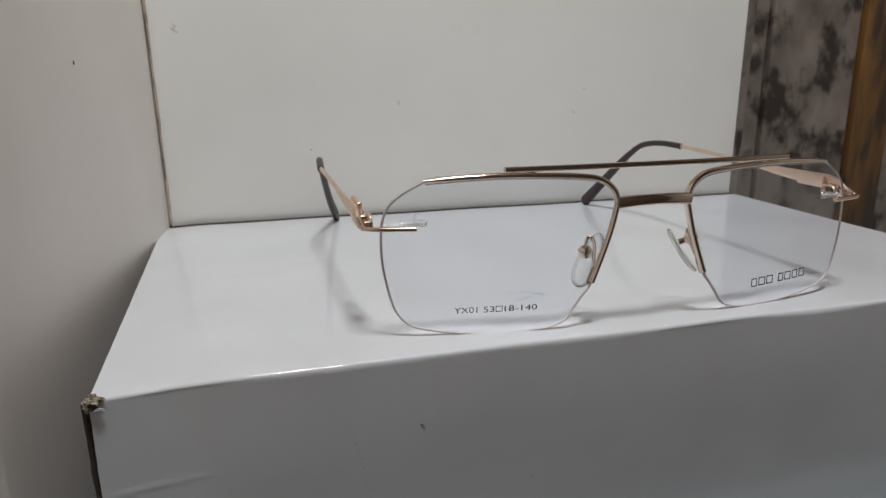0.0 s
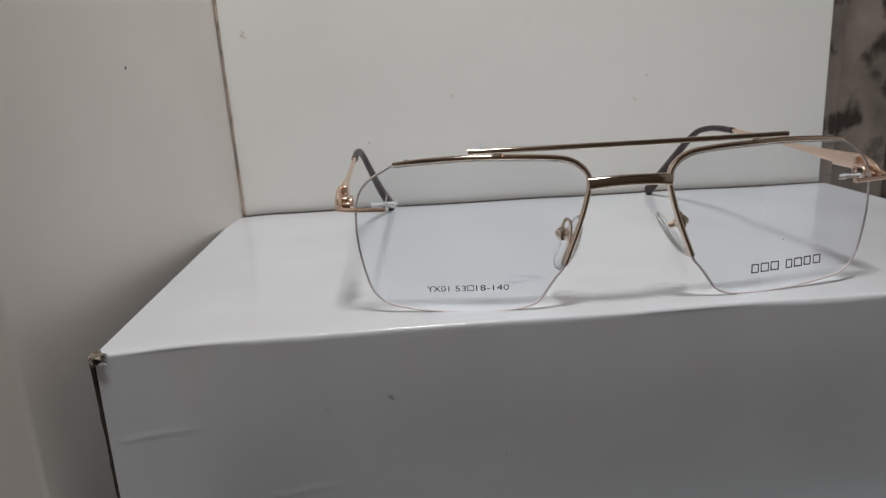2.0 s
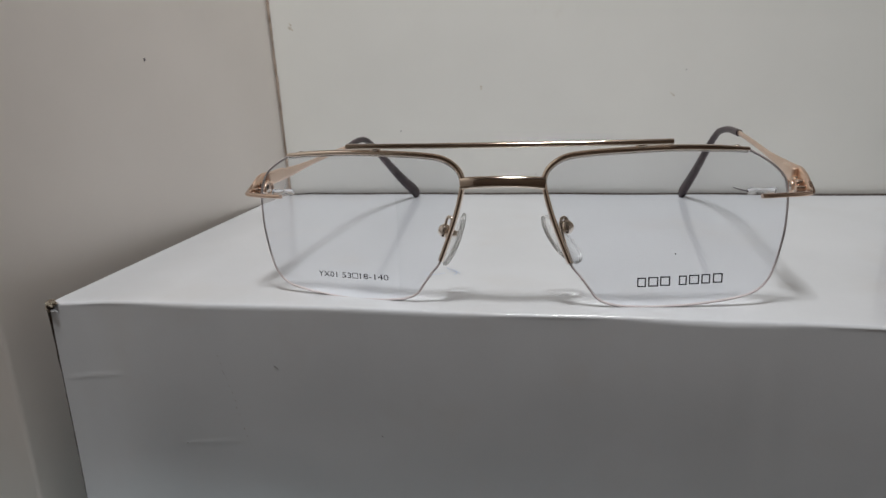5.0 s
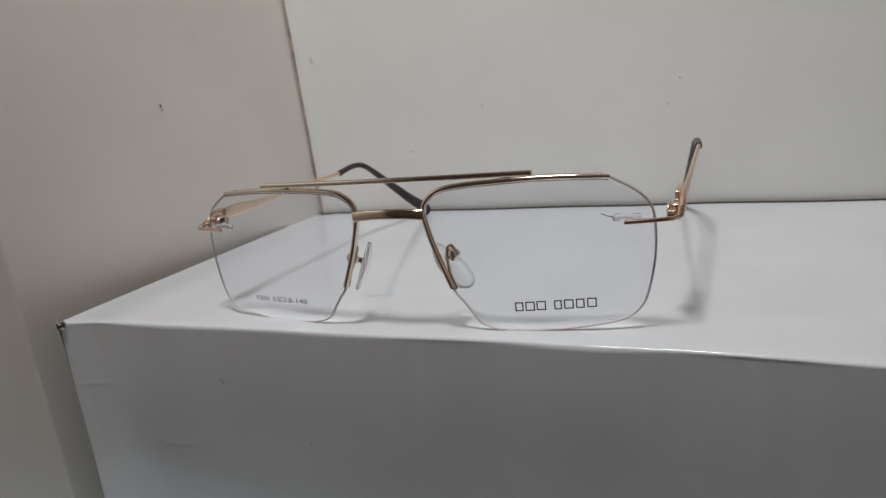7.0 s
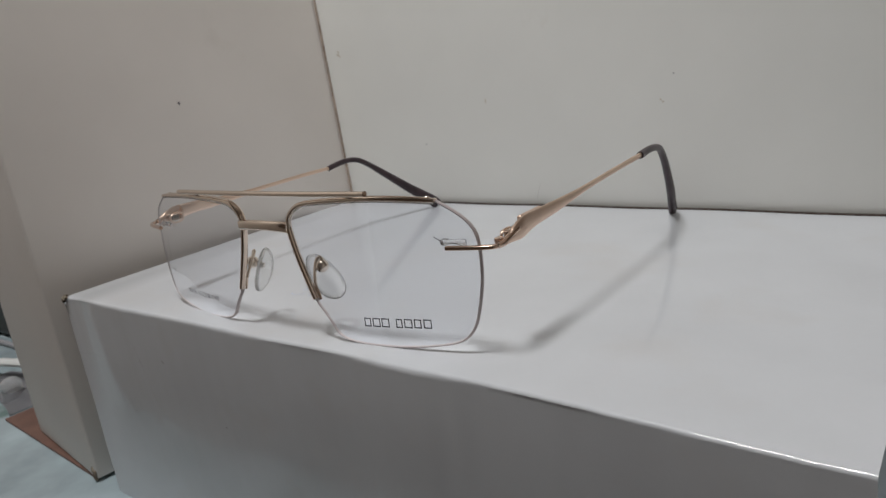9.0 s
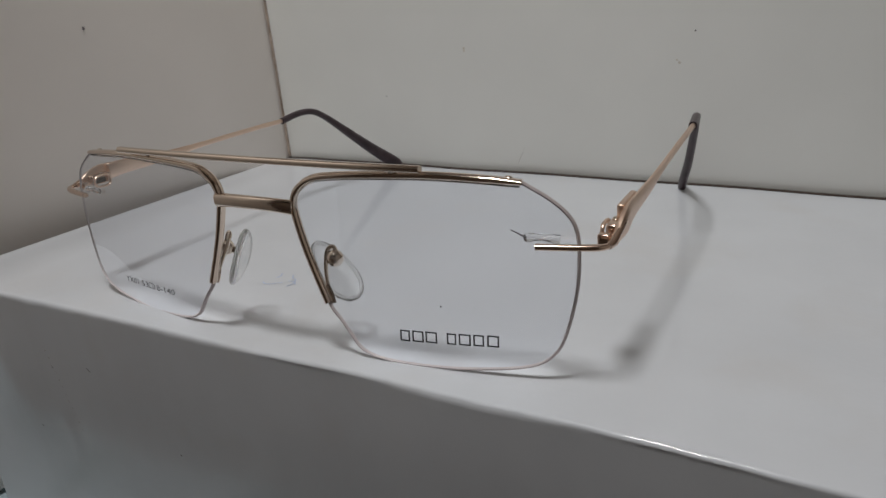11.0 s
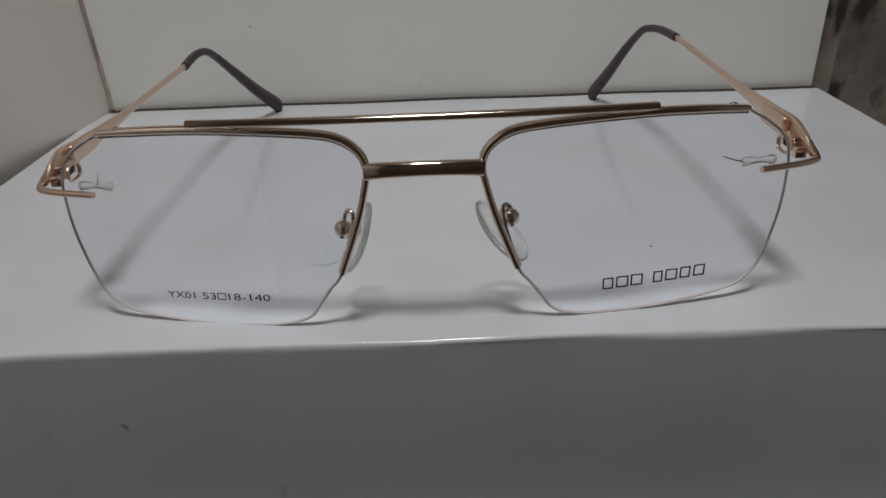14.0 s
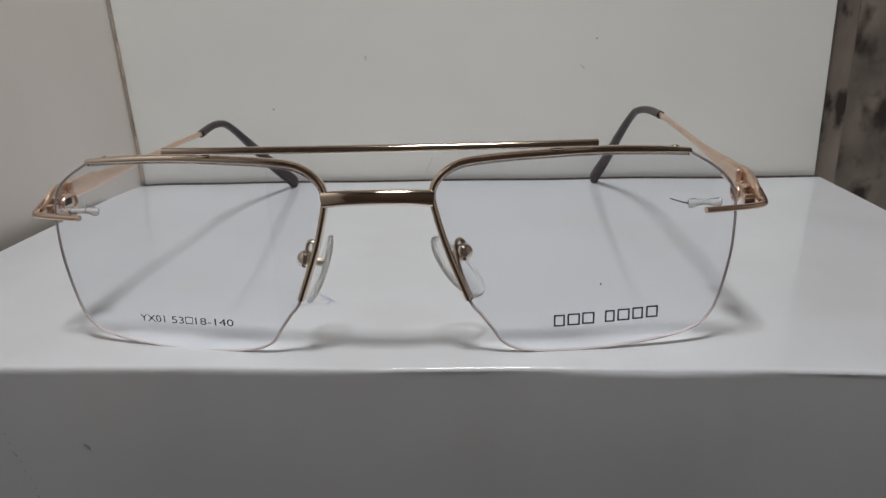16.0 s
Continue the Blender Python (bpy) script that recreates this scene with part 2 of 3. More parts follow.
def front_line(x):
    """How far the front edge bulges forward."""
    return -0.36 * fade(x, 0, 3.6) + 0.012 * math.sin(x * 1.3) + 0.02 * noise.noise(Vector((x * 1.7, 0.4, 7.7)))


BOX_W = 28.05


def back_line(x):
    """The box's back edge, which leaves a narrow gap to the carton behind."""
    return 16.27 - 0.0155 * x


display_box = thing("display_box", (0.14, 0.08, 0.0), "white glossy coated cardboard box with a crushed torn corner", "box")
bm = bmesh.new()
cols, grid = 561, []
R = 0.1
for i in range(cols):
    x = BOX_W * i / (cols - 1)
    f, column = front_line(x), []
    for k in range(121):  # front face, from the table up
        z = FLOOR + (lid_height(x, 0) - R - FLOOR) * k / 120
        dent = 0.03 * noise.noise(Vector((x * 0.25, z * 0.3, 3.1)))
        dent -= 0.013 * math.exp(-((z + 2.36 - 0.15 * x) / 0.05) ** 2) * fade(x, 0.1, 0.5) * (1 - fade(x, 1.6, 2.6))
        dent -= 0.008 * math.exp(-((z + 4.1 - 0.12 * (x - 3.9)) / 0.06) ** 2) * fade(x, 3.7, 4.1) * (1 - fade(x, 5.2, 5.9))
        column.append((x, f * fade(z, -9, -0.5) + dent, z))
    for k in range(1, 7):  # the rounded fold
        w = math.pi / 2 * k / 6
        crimp = (0.006 * noise.noise(Vector((x * 4.5, k * 0.6, 1.3))) + 0.007 * noise.noise(Vector((x * 11, k * 1.5, 4.1)))) * math.sin(2 * w)
        column.append((x, f + R * (1 - math.cos(w)) + crimp, lid_height(x, 0) - R * (1 - math.sin(w)) + crimp))
    for k in range(1, 41):  # the lid
        y = f + R + (back_line(x) - f - R) * k / 40
        column.append((x, y, lid_height(x, max(0, y))))
    column.append((x, back_line(x), FLOOR))
    grid.append([bm.verts.new(at(*p)) for p in column])
for a, b in zip(grid, grid[1:]):
    for k in range(len(a) - 1):
        bm.faces.new((a[k], b[k], b[k + 1], a[k + 1]))
    bm.faces.new((a[-1], b[-1], b[0], a[0]))
bm.faces.new(grid[0])
bm.faces.new(grid[-1][::-1])
part("body", bm, LID_WHITE, display_box, "white glossy coated carton")


def ribbon(path, width, bm, lift=0.012):
    """A thin painted stroke that lies on the lid."""
    rows = []
    for i, p in enumerate(path):
        t = (path[min(i + 1, len(path) - 1)] - path[max(i - 1, 0)]).normalized()
        s = Vector((-t.y, t.x, 0)) * width / 2
        rows.append([bm.verts.new(at(q.x, q.y, lid_height(q.x, q.y) + lift)) for q in (p - s, p + s)])
    for a, b in zip(rows, rows[1:]):
        bm.faces.new((a[0], a[1], b[1], b[0]))


bm = bmesh.new()
for stroke in ([(10.78, 3.62), (10.86, 3.5), (10.84, 3.36)], [(10.7, 3.1), (10.86, 3.02), (11.04, 3.12), (11.14, 3.2)], [(11.1, 3.62), (11.2, 3.48), (11.32, 3.42), (11.42, 3.24), (11.38, 3.06)], [(11.22, 3.3), (11.36, 3.32), (11.5, 3.2)]):
    ribbon(spline([(11.1 + 1.25 * (px - 11.1), 3.12 + 1.3 * (py - 3.3), 0) for px, py in stroke], 5), 0.035, bm)
part("ink_mark", bm, INK, display_box, "faint blue pen scribble")
rng = random.Random(5)
bm = bmesh.new()
# dark cardboard laid bare along the front left fold
path = [Vector((-0.085 - 0.02 * (1 - k / 33) ** 3 + 0.012 * rng.uniform(-1, 1), 0.15 - 0.09 * (1 - k / 33) ** 4, -0.1 - 8.85 * k / 33)) for k in range(34)]
sweep(path, lambda u: 0.055 + 0.02 * (1 - fade(u, 0, 0.35)), lambda u: 0.06, (0, -1, 0), 8, bm=bm)
part("bare_edge", bm, DARK_CARD_AND_GAP, display_box, "dark bare cardboard edge")
def scrap(centre, radius, squash, seed):
    """A frayed lump of crushed cardboard."""
    bm = bmesh.new()
    bmesh.ops.create_icosphere(bm, subdivisions=4, radius=1)
    for v in bm.verts:
        d = v.co.normalized()
        r = 0.75 + 0.55 * noise.noise(d * 1.9 + Vector((seed, 0, 0))) + 0.4 * noise.noise(d * 5.0 + Vector((0, seed, 0)))
        v.co = at(*(Vector(centre) + Vector([radius * r * a * b for a, b in zip(d, squash)])))
    return bm


for k, (c, r, squash, mat) in enumerate((((-0.03, 0.0, -0.12), 0.14, (0.8, 0.9, 1.3), RAW_CARD), ((0.08, -0.04, -0.02), 0.13, (1.3, 0.8, 0.8), RAW_CARD), ((0.2, -0.03, 0.03), 0.08, (1.5, 0.8, 0.6), RAW_CARD), ((0.08, -0.07, -0.15), 0.09, (1.2, 0.5, 0.8), DARK_CARD_AND_GAP), ((0.2, -0.1, -0.2), 0.075, (1.5, 0.4, 0.7), LID_WHITE), ((0.05, 0.06, 0.06), 0.09, (1.2, 1, 0.5), RAW_CARD))):
    part("torn_scrap", scrap(c, r, squash, 3.7 * k + 1), mat, display_box, "torn white coating" if mat == LID_WHITE else "torn grey-brown cardboard")
for x, z, dx, dz in ((7.02, -1.46, 0.12, -0.1), (5.48, -1.74, 0.02, -0.05), (3.95, -4.08, 0.06, -0.02), (9.9, -3.4, 0.05, -0.04)):
    p = [Vector((x + dx * u, front_line(x) * fade(z, -9, -0.5) - 0.005, z + dz * u * u)) for u in (0, 0.5, 1)]
    part("fleck", sweep(p, 0.007, 0.009, (0, -1, 0), 6), DARK_INK, display_box, "dark lint fleck")
# dark strip along the lid's back edge, standing in for the gap's shade
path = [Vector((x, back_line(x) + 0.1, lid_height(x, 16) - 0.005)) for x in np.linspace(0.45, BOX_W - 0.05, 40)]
part("back_gap_shade", sweep(path, 0.06, 0.09, (0, -1, 0), 6, 3), DARK_CARD_AND_GAP, display_box, "dark strip standing in for the gap's shade")
for k in range(12):  # a faint line of pricks down the front
    x, z = 5.36 + 0.05 * k + 0.03 * rng.uniform(-1, 1), -1.22 - 0.225 * k
    p = [Vector((x + 0.03 * u, front_line(x) * fade(z, -9, -0.5) - 0.004, z - 0.05 * u)) for u in (0, 1)]
    part("crease_mark", sweep(p, 0.005, 0.005, (0, -1, 0), 5), SMUDGE_DARK, display_box, "faint brown crease mark")
hold(display_box)

# ---- the standing boxes round it ----
side = Vector((2.04, 16.65, 0)).normalized()
out = Vector((-side.y, side.x, 0))
p0, p1 = Vector((-1.75, -0.12, 0)), Vector((-1.75, -0.12, 0)) + side * 30
corners = [p0, p1, p1 + out * 8.0, p0 + out * 8.0]
side_box = thing("standing_carton", (-0.05, 0.08, 0.0015), "tall cream-white carton standing on a brown board", "box", "cartons that screen the glasses")
part("body", slab([(c.x, c.y) for c in corners], FLOOR + 0.15, 16, 0.14, (-0.014, 0)), SIDE_WHITE, side_box)
bm = ball((-0.87, 7.6, 6.8), 0.06, (0.3, 1, 1.1), seg=10)
part("fleck", bm, DARK_INK, side_box, "small dark speck")
rng = random.Random(9)
for k in range(4):
    q = p0 + out * rng.uniform(0, 0.2)
    z = FLOOR + 0.2 + 0.35 * k / 3
    part("worn_corner", ball((q.x, q.y + 0.02, z), 0.14, (1, 0.6, 1.3), seg=8), RAW_CARD, side_box, "worn brown cardboard corner")
hold(side_box)
back_box = thing("standing_carton", (0.14, 0.2, 0.0), "white carton standing upright behind the glasses", "box", "cartons that screen the glasses")
part("body", slab([(0.38, 16.56), (27.97, 16.12), (28.06, 22.0), (1.08, 22.4)], FLOOR, 15, 0.035, (-0.014, -0.025)), PANEL_WHITE, back_box)
for x, z, r in ((18.93, 4.6, 0.2), (1.36, 8.16, 0.22), (10.5, 5.1, 0.16)):
    bm = bmesh.new()
    y = 16.56 - 0.0156 * (x - 0.42) - 0.025 * z
    for k in range(6):
        ball((x + r * rng.uniform(-1, 1), y - 0.002, z + r * rng.uniform(-1, 1)), r * rng.uniform(0.15, 0.4), (1, 0.03, 1), bm, 10)
    part("smudge", bm, SMUDGE, back_box, "faint brown smudge")
edge = [Vector((0.36 - 0.014 * z + 0.012 * rng.uniform(-1, 1), 16.52 - 0.025 * z, z)) for z in np.linspace(0.1, 14.8, 40)]
part("worn_edge", sweep(edge, lambda u: 0.045 + 0.015 * math.sin(23 * u), 0.05, (0, -1, 0), 8), EDGE_CARD, back_box, "pinkish brown worn carton edge")
hair = [(12.6, 0.42), (12.64, 0.62), (12.74, 0.8), (12.86, 1.08)]
part("hair", sweep(spline([(x, 16.56 - 0.0156 * (x - 0.42) - 0.025 * z - 0.02, z) for x, z in hair], 5), 0.0035, 0.0035, (0, -1, 0), 5), SMUDGE_DARK, back_box, "fine dark hair stuck to the carton")
for x, z in ((19.3, 5.5), (6.4, 3.1)):
    part("fleck", ball((x, 16.55 - 0.0156 * (x - 0.42) - 0.025 * z, z), 0.028, (1, 0.4, 1), seg=8), DARK_INK, back_box, "tiny dark speck")
hold(back_box)

# a real pale batten, then a dark strip in place of the shaded gap
for x0, x1, y, mat, label in ((28.45, 29.3, 17.2, BATTEN_WOOD, "pale weathered wooden batten beside the white carton"), (29.34, 29.75, 18.3, DARK_WOOD_AND_GAPS, "narrow dark strip standing in for the shaded gap beside the pale batten")):
    tagged(part("batten_and_gap", slab([(x0, y), (x1, y), (x1, y + 1.6), (x0, y + 1.6)], FLOOR, 15, 0.08, (-0.003, -0.02)), mat, smooth=False), label, "batten", "battens beside the carton")

brown = Vector((0.998, -0.055, 0))
deep = Vector((0.055, 0.998, 0))
c0 = Vector((-13.5, 0.62, 0))
c0s = [c0, c0 + brown * 11.4, c0 + brown * 11.4 + deep * 26, c0 + deep * 26]
board = part("brown_board", slab([(c.x, c.y) for c in c0s], FLOOR, FLOOR + 0.14, 0.03), BROWN_BOARD, smooth=False)
tagged(board, "thin reddish brown board under the cream carton", "board")

# ---- clutter beside the cartons ----
bag = thing("plastic_bag", at(-16.5, 1.9, FLOOR), "crumpled grey translucent plastic bag lying on the marble", "plastic bag")
bm = bmesh.new()
n = 26
vs = []
for i in range(n):
    row = []
    for j in range(n):
        u, v = i / (n - 1), j / (n - 1)
        z = FLOOR + 0.06 + 0.55 * math.sin(math.pi * u) * math.sin(math.pi * v) * (0.7 + 0.9 * noise.noise(Vector((u * 6, v * 6, 0.3))))
        row.append(bm.verts.new(at(-21.5 + 7.6 * u, 0.9 + 3.2 * v + 0.7 * math.sin(3 * u), max(FLOOR + 0.03, z))))
    vs.append(row)
for i in range(n - 1):
    for j in range(n - 1):
        bm.faces.new((vs[i][j], vs[i + 1][j], vs[i + 1][j + 1], vs[i][j + 1]))
bmesh.ops.solidify(bm, geom=bm.faces, thickness=0.0003)
part("sheet", bm, GREY_PLASTIC, bag)
hold(bag)
dome = thing("plastic_dome", at(-16.2, 2.25, FLOOR), "small shiny clear plastic dome on the table", "dome")
part("shell", ball((-16.2, 2.25, FLOOR + 0.85), 0.62, (1, 1, 0.95), seg=24), CLEAR, dome)
bm = bmesh.new()
bmesh.ops.create_cone(bm, cap_ends=True, segments=32, radius1=0.0066, radius2=0.0058, depth=0.006, matrix=Matrix.Translation(at(-16.2, 2.25, FLOOR + 0.3)))
part("collar", bm, GREY_PLASTIC, dome)
hold(dome)
strip = part("plastic_strip", sweep(spline([(-26, 2.4, FLOOR + 0.3), (-23, 3.0, FLOOR + 0.8), (-20, 3.5, FLOOR + 1.2), (-16.5, 4.2, FLOOR + 1.2), (-11.5, 5.2, FLOOR + 0.3)], 8), 0.3, 0.2, (0, -0.3, 1), 10, 3), WHITE_PLASTIC)
tagged(strip, "curved white plastic strip on the table", "strip")
case = part("dark_case", slab([(-46, 6.8), (-12.5, 7.4), (-12.5, 14), (-46, 14)], FLOOR, FLOOR + 6, 0.6), BLACK_CASE, smooth=False)
tagged(case, "dark greenish case lying behind the plastic", "case")
rod = part("plastic_rod", sweep([Vector((-40, 6.0, FLOOR + 0.22)), Vector((-13.5, 6.6, FLOOR + 0.22))], 0.2, 0.2, (0, 0, 1), 12), GREY_PLASTIC)
tagged(rod, "thin grey plastic rod in front of the dark case", "rod")

# ---- the glasses ----
MID = 13.25
FRONT_LABEL = "rimless-bottom aviator eyeglasses with gold metal frame on white box"
glasses = thing("eyeglasses", at(MID, 4, 0), FRONT_LABEL, "eyeglasses")


TILT = -0.04


def lens_y(x, z=3.4):
    """The front curve of the lenses, at x cm from the middle and z cm over the lid's plane; their lower edge leans forward a little."""
    return 0.28 + 0.0175 * x * x + TILT * (3.4 - z)


OUTLINE = [(5.68, 4.06), (6.12, 3.8), (6.43, 3.54), (6.6, 3.26), (6.66, 2.85), (6.65, 2.2), (6.56, 1.62), (6.43, 1.12), (6.3, 0.86), (6.09, 0.645), (5.78, 0.51), (5.2, 0.4), (4.4, 0.315), (3.6, 0.285), (2.95, 0.305), (2.54, 0.375), (2.27, 0.52), (2.09, 0.77), (1.87, 1.08), (1.62, 1.42), (1.25, 2.4), (1.05, 3.1), (1.0, 3.46), (1.12, 3.76), (1.48, 3.99), (2.05, 4.08), (3.0, 4.13), (4.0, 4.15), (5.0, 4.11)]
NOSE = 19  # the outline's point at the lower end of the rim


def shape(side):
    """The outline of one lens: the one over the size marking sits a little lower and further out."""
    if side > 0:
        return OUTLINE
    return [(x + 0.11 * fade(x, 4.5, 6.4), z - (0.055 * fade(x, 2.6, 4.5) if z < 3.3 else 0)) for x, z in OUTLINE]


def lens(side):
    bm = bmesh.new()
    edge = spline([(x, z, 0) for x, z in shape(side)], 4, True)
    mid = Vector((3.9, 2.3, 0))
    thick, faces = 0.09, []
    for back in (0, thick):
        rings = [[bm.verts.new(at(MID + side * q.x, lens_y(q.x, q.y) + back, q.y)) for q in (mid + (p - mid) * s for p in edge)] for s in (0.25, 0.5, 0.75, 0.9, 1.0)]
        hub = bm.verts.new(at(MID + side * mid.x, lens_y(mid.x, mid.y) + back, mid.y))
        n = len(edge)
        for k in range(n):
            bm.faces.new((hub, rings[0][k], rings[0][(k + 1) % n]))
            for a, b in zip(rings, rings[1:]):
                bm.faces.new((a[k], b[k], b[(k + 1) % n], a[(k + 1) % n]))
        faces.append(rings[-1])
    for k in range(len(edge)):
        a, b = faces
        bm.faces.new((a[k], a[(k + 1) % len(edge)], b[(k + 1) % len(edge)], b[k]))
    ob = part("lens", bm, LENS, glasses, "clear plastic demo lens")
    ob.visible_shadow = False
    return ob


def mirrored(side, points):
    return [Vector((MID + side * x, y, z)) for x, y, z in points]


lenses = {}
for side in (-1, 1):
    lenses[side] = lens(side)
    # rim: from the brow's outer end over the top and down the nose side
    outline = shape(side)
    over = [outline[0]] + outline[:NOSE - 1:-1]
    path = spline([(x, lens_y(x, z) + 0.04, z + (0.015 if z > 3.9 else 0)) for x, z in over], 6)
    path = [Vector((MID + side * p.x, p.y, p.z)) for p in path]
    part("rim", sweep(path, lambda u: 0.073 - 0.022 * (1 - fade(u, 0.0, 0.12)) - 0.004 * fade(u, 0.45, 0.7), 0.11, (0, -1, 0), 14, 2.3), GOLD, glasses)
    # pale liner inside the rim
    centre = Vector((3.9, 0, 2.3))
    path = spline([(x, lens_y(x, z), z) for x, z in ((x + (3.9 - x) * 0.015, z + (2.3 - z) * 0.03) for x, z in over)], 6)
    path = [Vector((MID + side * p.x, p.y, p.z)) for p in path]
    part("rim_liner", sweep(path, 0.024, 0.05, (0, -1, 0), 8), BUSH, glasses, "thin clear nylon liner inside the rim")
    # cord: round the open edge of the lens
    under = outline[:NOSE + 2]
    path = spline([(x, lens_y(x, z) + 0.06, z) for x, z in under], 6)
    path = [Vector((MID + side * p.x, p.y, p.z)) for p in path]
    part("cord", sweep(path, 0.032, 0.06, (0, -1, 0), 8), CORD, glasses, "thin mauve nylon cord round the lens")
    part("rim_screw", ball((MID + side * 5.42, lens_y(5.42, 4.12) + 0.1, 4.115), 0.075, (1.2, 1, 0.85)), SILVER, glasses)
    # solder joints under the top bar
    part("joint", ball((MID + side * 3.25, 0.46, 4.245), 0.07, (2.0, 0.9, 0.7)), SILVER, glasses)

    # end piece: an L that wraps from the lens to the hinge
    bend = spline(mirrored(side, [(6.0, 0.66, 3.0), (6.5, 0.78, 3.0), (6.9, 0.9, 3.0), (7.12, 1.02, 3.0), (7.21, 1.2, 3.01), (7.22, 1.5, 3.06), (7.22, 1.9, 3.14)]), 6)
    end_piece = part("end_piece", sweep(bend, lambda u: 0.056 + 0.08 * fade(u, 0.6, 1), 0.068, (-side * 0.55, -1, 0), 14, 2.8), END, glasses, "rose-gold end piece")
    def block(x0, x1, y0, y1, z0, z1, bevel):
        return slab([(MID + side * x, y) for x, y in ((x0, y0), (x1, y0), (x1, y1), (x0, y1))], z0, z1, bevel)

    part("hinge_knuckle", block(6.9, 7.12, 1.34, 1.52, 2.9, 3.1, 0.03), END, end_piece)
    part("hinge_barrel", block(6.96, 7.17, 1.66, 2.26, 2.92, 3.19, 0.05), END, end_piece)
    loop = [Vector((MID + side * 6.9, y, z - 0.03)) for y, z in ((1.68, 2.98), (1.68, 3.12), (1.8, 3.19), (2.05, 3.19), (2.14, 3.12), (2.14, 2.98), (2.05, 2.9), (1.8, 2.9))]
    part("hinge_loop", sweep(spline(loop, 3, True), 0.03, 0.04, (1, 0, 0), 8, closed=True), ROSE, end_piece)
    # dark plate in place of the shade inside the hinge slot
    part("hinge_gap_shade", block(6.945, 6.965, 1.76, 2.04, 2.97, 3.1, 0.004), DARK_WOOD_AND_GAPS, end_piece, "dark plate standing in for the hinge slot's shade")
    part("hinge_screw", ball((MID + side * 7.05, 2.02, 3.195), 0.065, (1, 1, 0.5)), SILVER, end_piece, "polished hinge screw")

    # clear bush that holds the cord's end, and the cord's loose tail
    bush = part("cord_bush", sweep(spline(mirrored(side, [(5.72, 0.92, 3.06), (5.9, 0.9, 3.09), (6.15, 0.95, 3.08), (6.35, 1.0, 3.06)]), 4), lambda u: 0.07 + 0.02 * math.sin(9 * u), 0.075, (0, -1, 0), 10, 2.6), BUSH, glasses, "clear plastic cord bush")
    tail = [(5.74, 0.93, 3.07), (5.6, 0.98, 3.09), (5.4, 1.02, 3.15)] if side > 0 else [(6.0, 0.93, 3.08), (5.98, 0.96, 3.2), (5.94, 0.98, 3.34)]
    part("cord_tail", sweep(spline(mirrored(side, tail), 4), lambda u: 0.035 * (1 - 0.8 * u), lambda u: 0.02 * (1 - 0.6 * u), (0, 0, 1), 6), DARK_INK if side > 0 else PAD, bush, "loose end of the cord")

    # temple, with its dark tip
    dz, sh, back = 0.13 * side, 0.17 if side > 0 else 0.04, 0.45 if side > 0 else 0.0
    run = spline(mirrored(side, [(7.215, 1.26, 3.01), (7.22, 1.6, 3.07), (7.22, 2.0, 3.14), (7.2, 2.6, 3.19 + dz * 0.2), (7.18, 4.2, 3.2 + dz * 0.4), (7.16, 6.2, 3.27 + dz * 0.6), (7.18 - sh * 0.2, 8.2, 3.32 + dz * 0.8), (7.2 - sh * 0.4, 9.9, 3.34 + dz)]), 6)
    temple = part("temple", sweep(run, lambda u: 0.06 + 0.18 * fade(u, 0, 0.34) - 0.06 * fade(u, 0.36, 0.5) - 0.105 * fade(u, 0.48, 0.71), lambda u: 0.078 - 0.016 * fade(u, 0.3, 0.45), (1, 0, 0), 12, 3.0), ROSE, glasses, "satin rose-gold temple arm")
    pad_in = block(7.0, 7.14, 2.25, 3.3, 3.02, 3.4, 0.05)
    part("hinge_plate", pad_in, ROSE, temple)
    hook = spline(mirrored(side, [(7.2 - sh * 0.4, 9.7, 3.33 + dz), (7.16 - sh * 0.8, 10.6 + back * 0.5, 3.43 + dz * 0.8 - back * 0.15), (7.08 - sh, 11.3 + back, 3.36 + dz * 0.6 - back * 0.2), (6.98 - sh, 11.9 + back, 3.06 + dz * 0.5), (6.78 - sh * 0.9, 12.8 + back, 2.38 + dz * 0.4), (6.42 - sh * 0.5, 14.2 + back * 0.5, 1.27 + dz * 0.2), (6.06, 15.3, 0.42), (6.01, 15.52, 0.2)]), 7)
    tip = part("temple_tip", sweep(hook, lambda u: 0.115 + 0.17 * fade(u, 0.4, 0.92) - 0.16 * fade(u, 0.965, 1.0), lambda u: 0.115 + 0.035 * fade(u, 0.4, 0.9) - 0.06 * fade(u, 0.965, 1.0), (1, 0, 0), 14, 2.4), TIP, temple, "dark brown plastic temple tip")

    # nose pad on its arm
    high, low, wide = ((1.05, 0.97, 2.44), (1.63, 0.99, 1.12), (0.22, 0.95, 0.1)) if side < 0 else ((0.89, 0.95, 2.4), (1.83, 1.0, 1.24), (0.38, 0.9, 0.1))
    high, low, wide = Vector(high), Vector(low), Vector(wide)
    c, axis = (high + low) / 2, (low - high).normalized()
    wide = (wide - axis * wide.dot(axis)).normalized()
    normal = axis.cross(wide).normalized()
    if normal.x > 0:
        normal = -normal
    bm = bmesh.new()
    rings, n = [], 32
    for s, h in ((0.0, 0.075), (0.5, 0.075), (0.8, 0.07), (0.94, 0.05), (1.0, 0.0), (0.94, -0.05), (0.8, -0.06), (0.5, -0.05), (0.0, -0.05)):
        ring = []
        for k in range(n):
            w = 2 * math.pi * k / n
            l, b = 0.76 * math.cos(w), 0.4 * math.sin(w) * (1 + 0.18 * math.cos(w))
            q = c + axis * (l * s) + wide * (b * s) + normal * (h - 0.05 * (s * math.cos(w)) ** 2)
            ring.append(bm.verts.new(at(MID + side * q.x, q.y, q.z)))
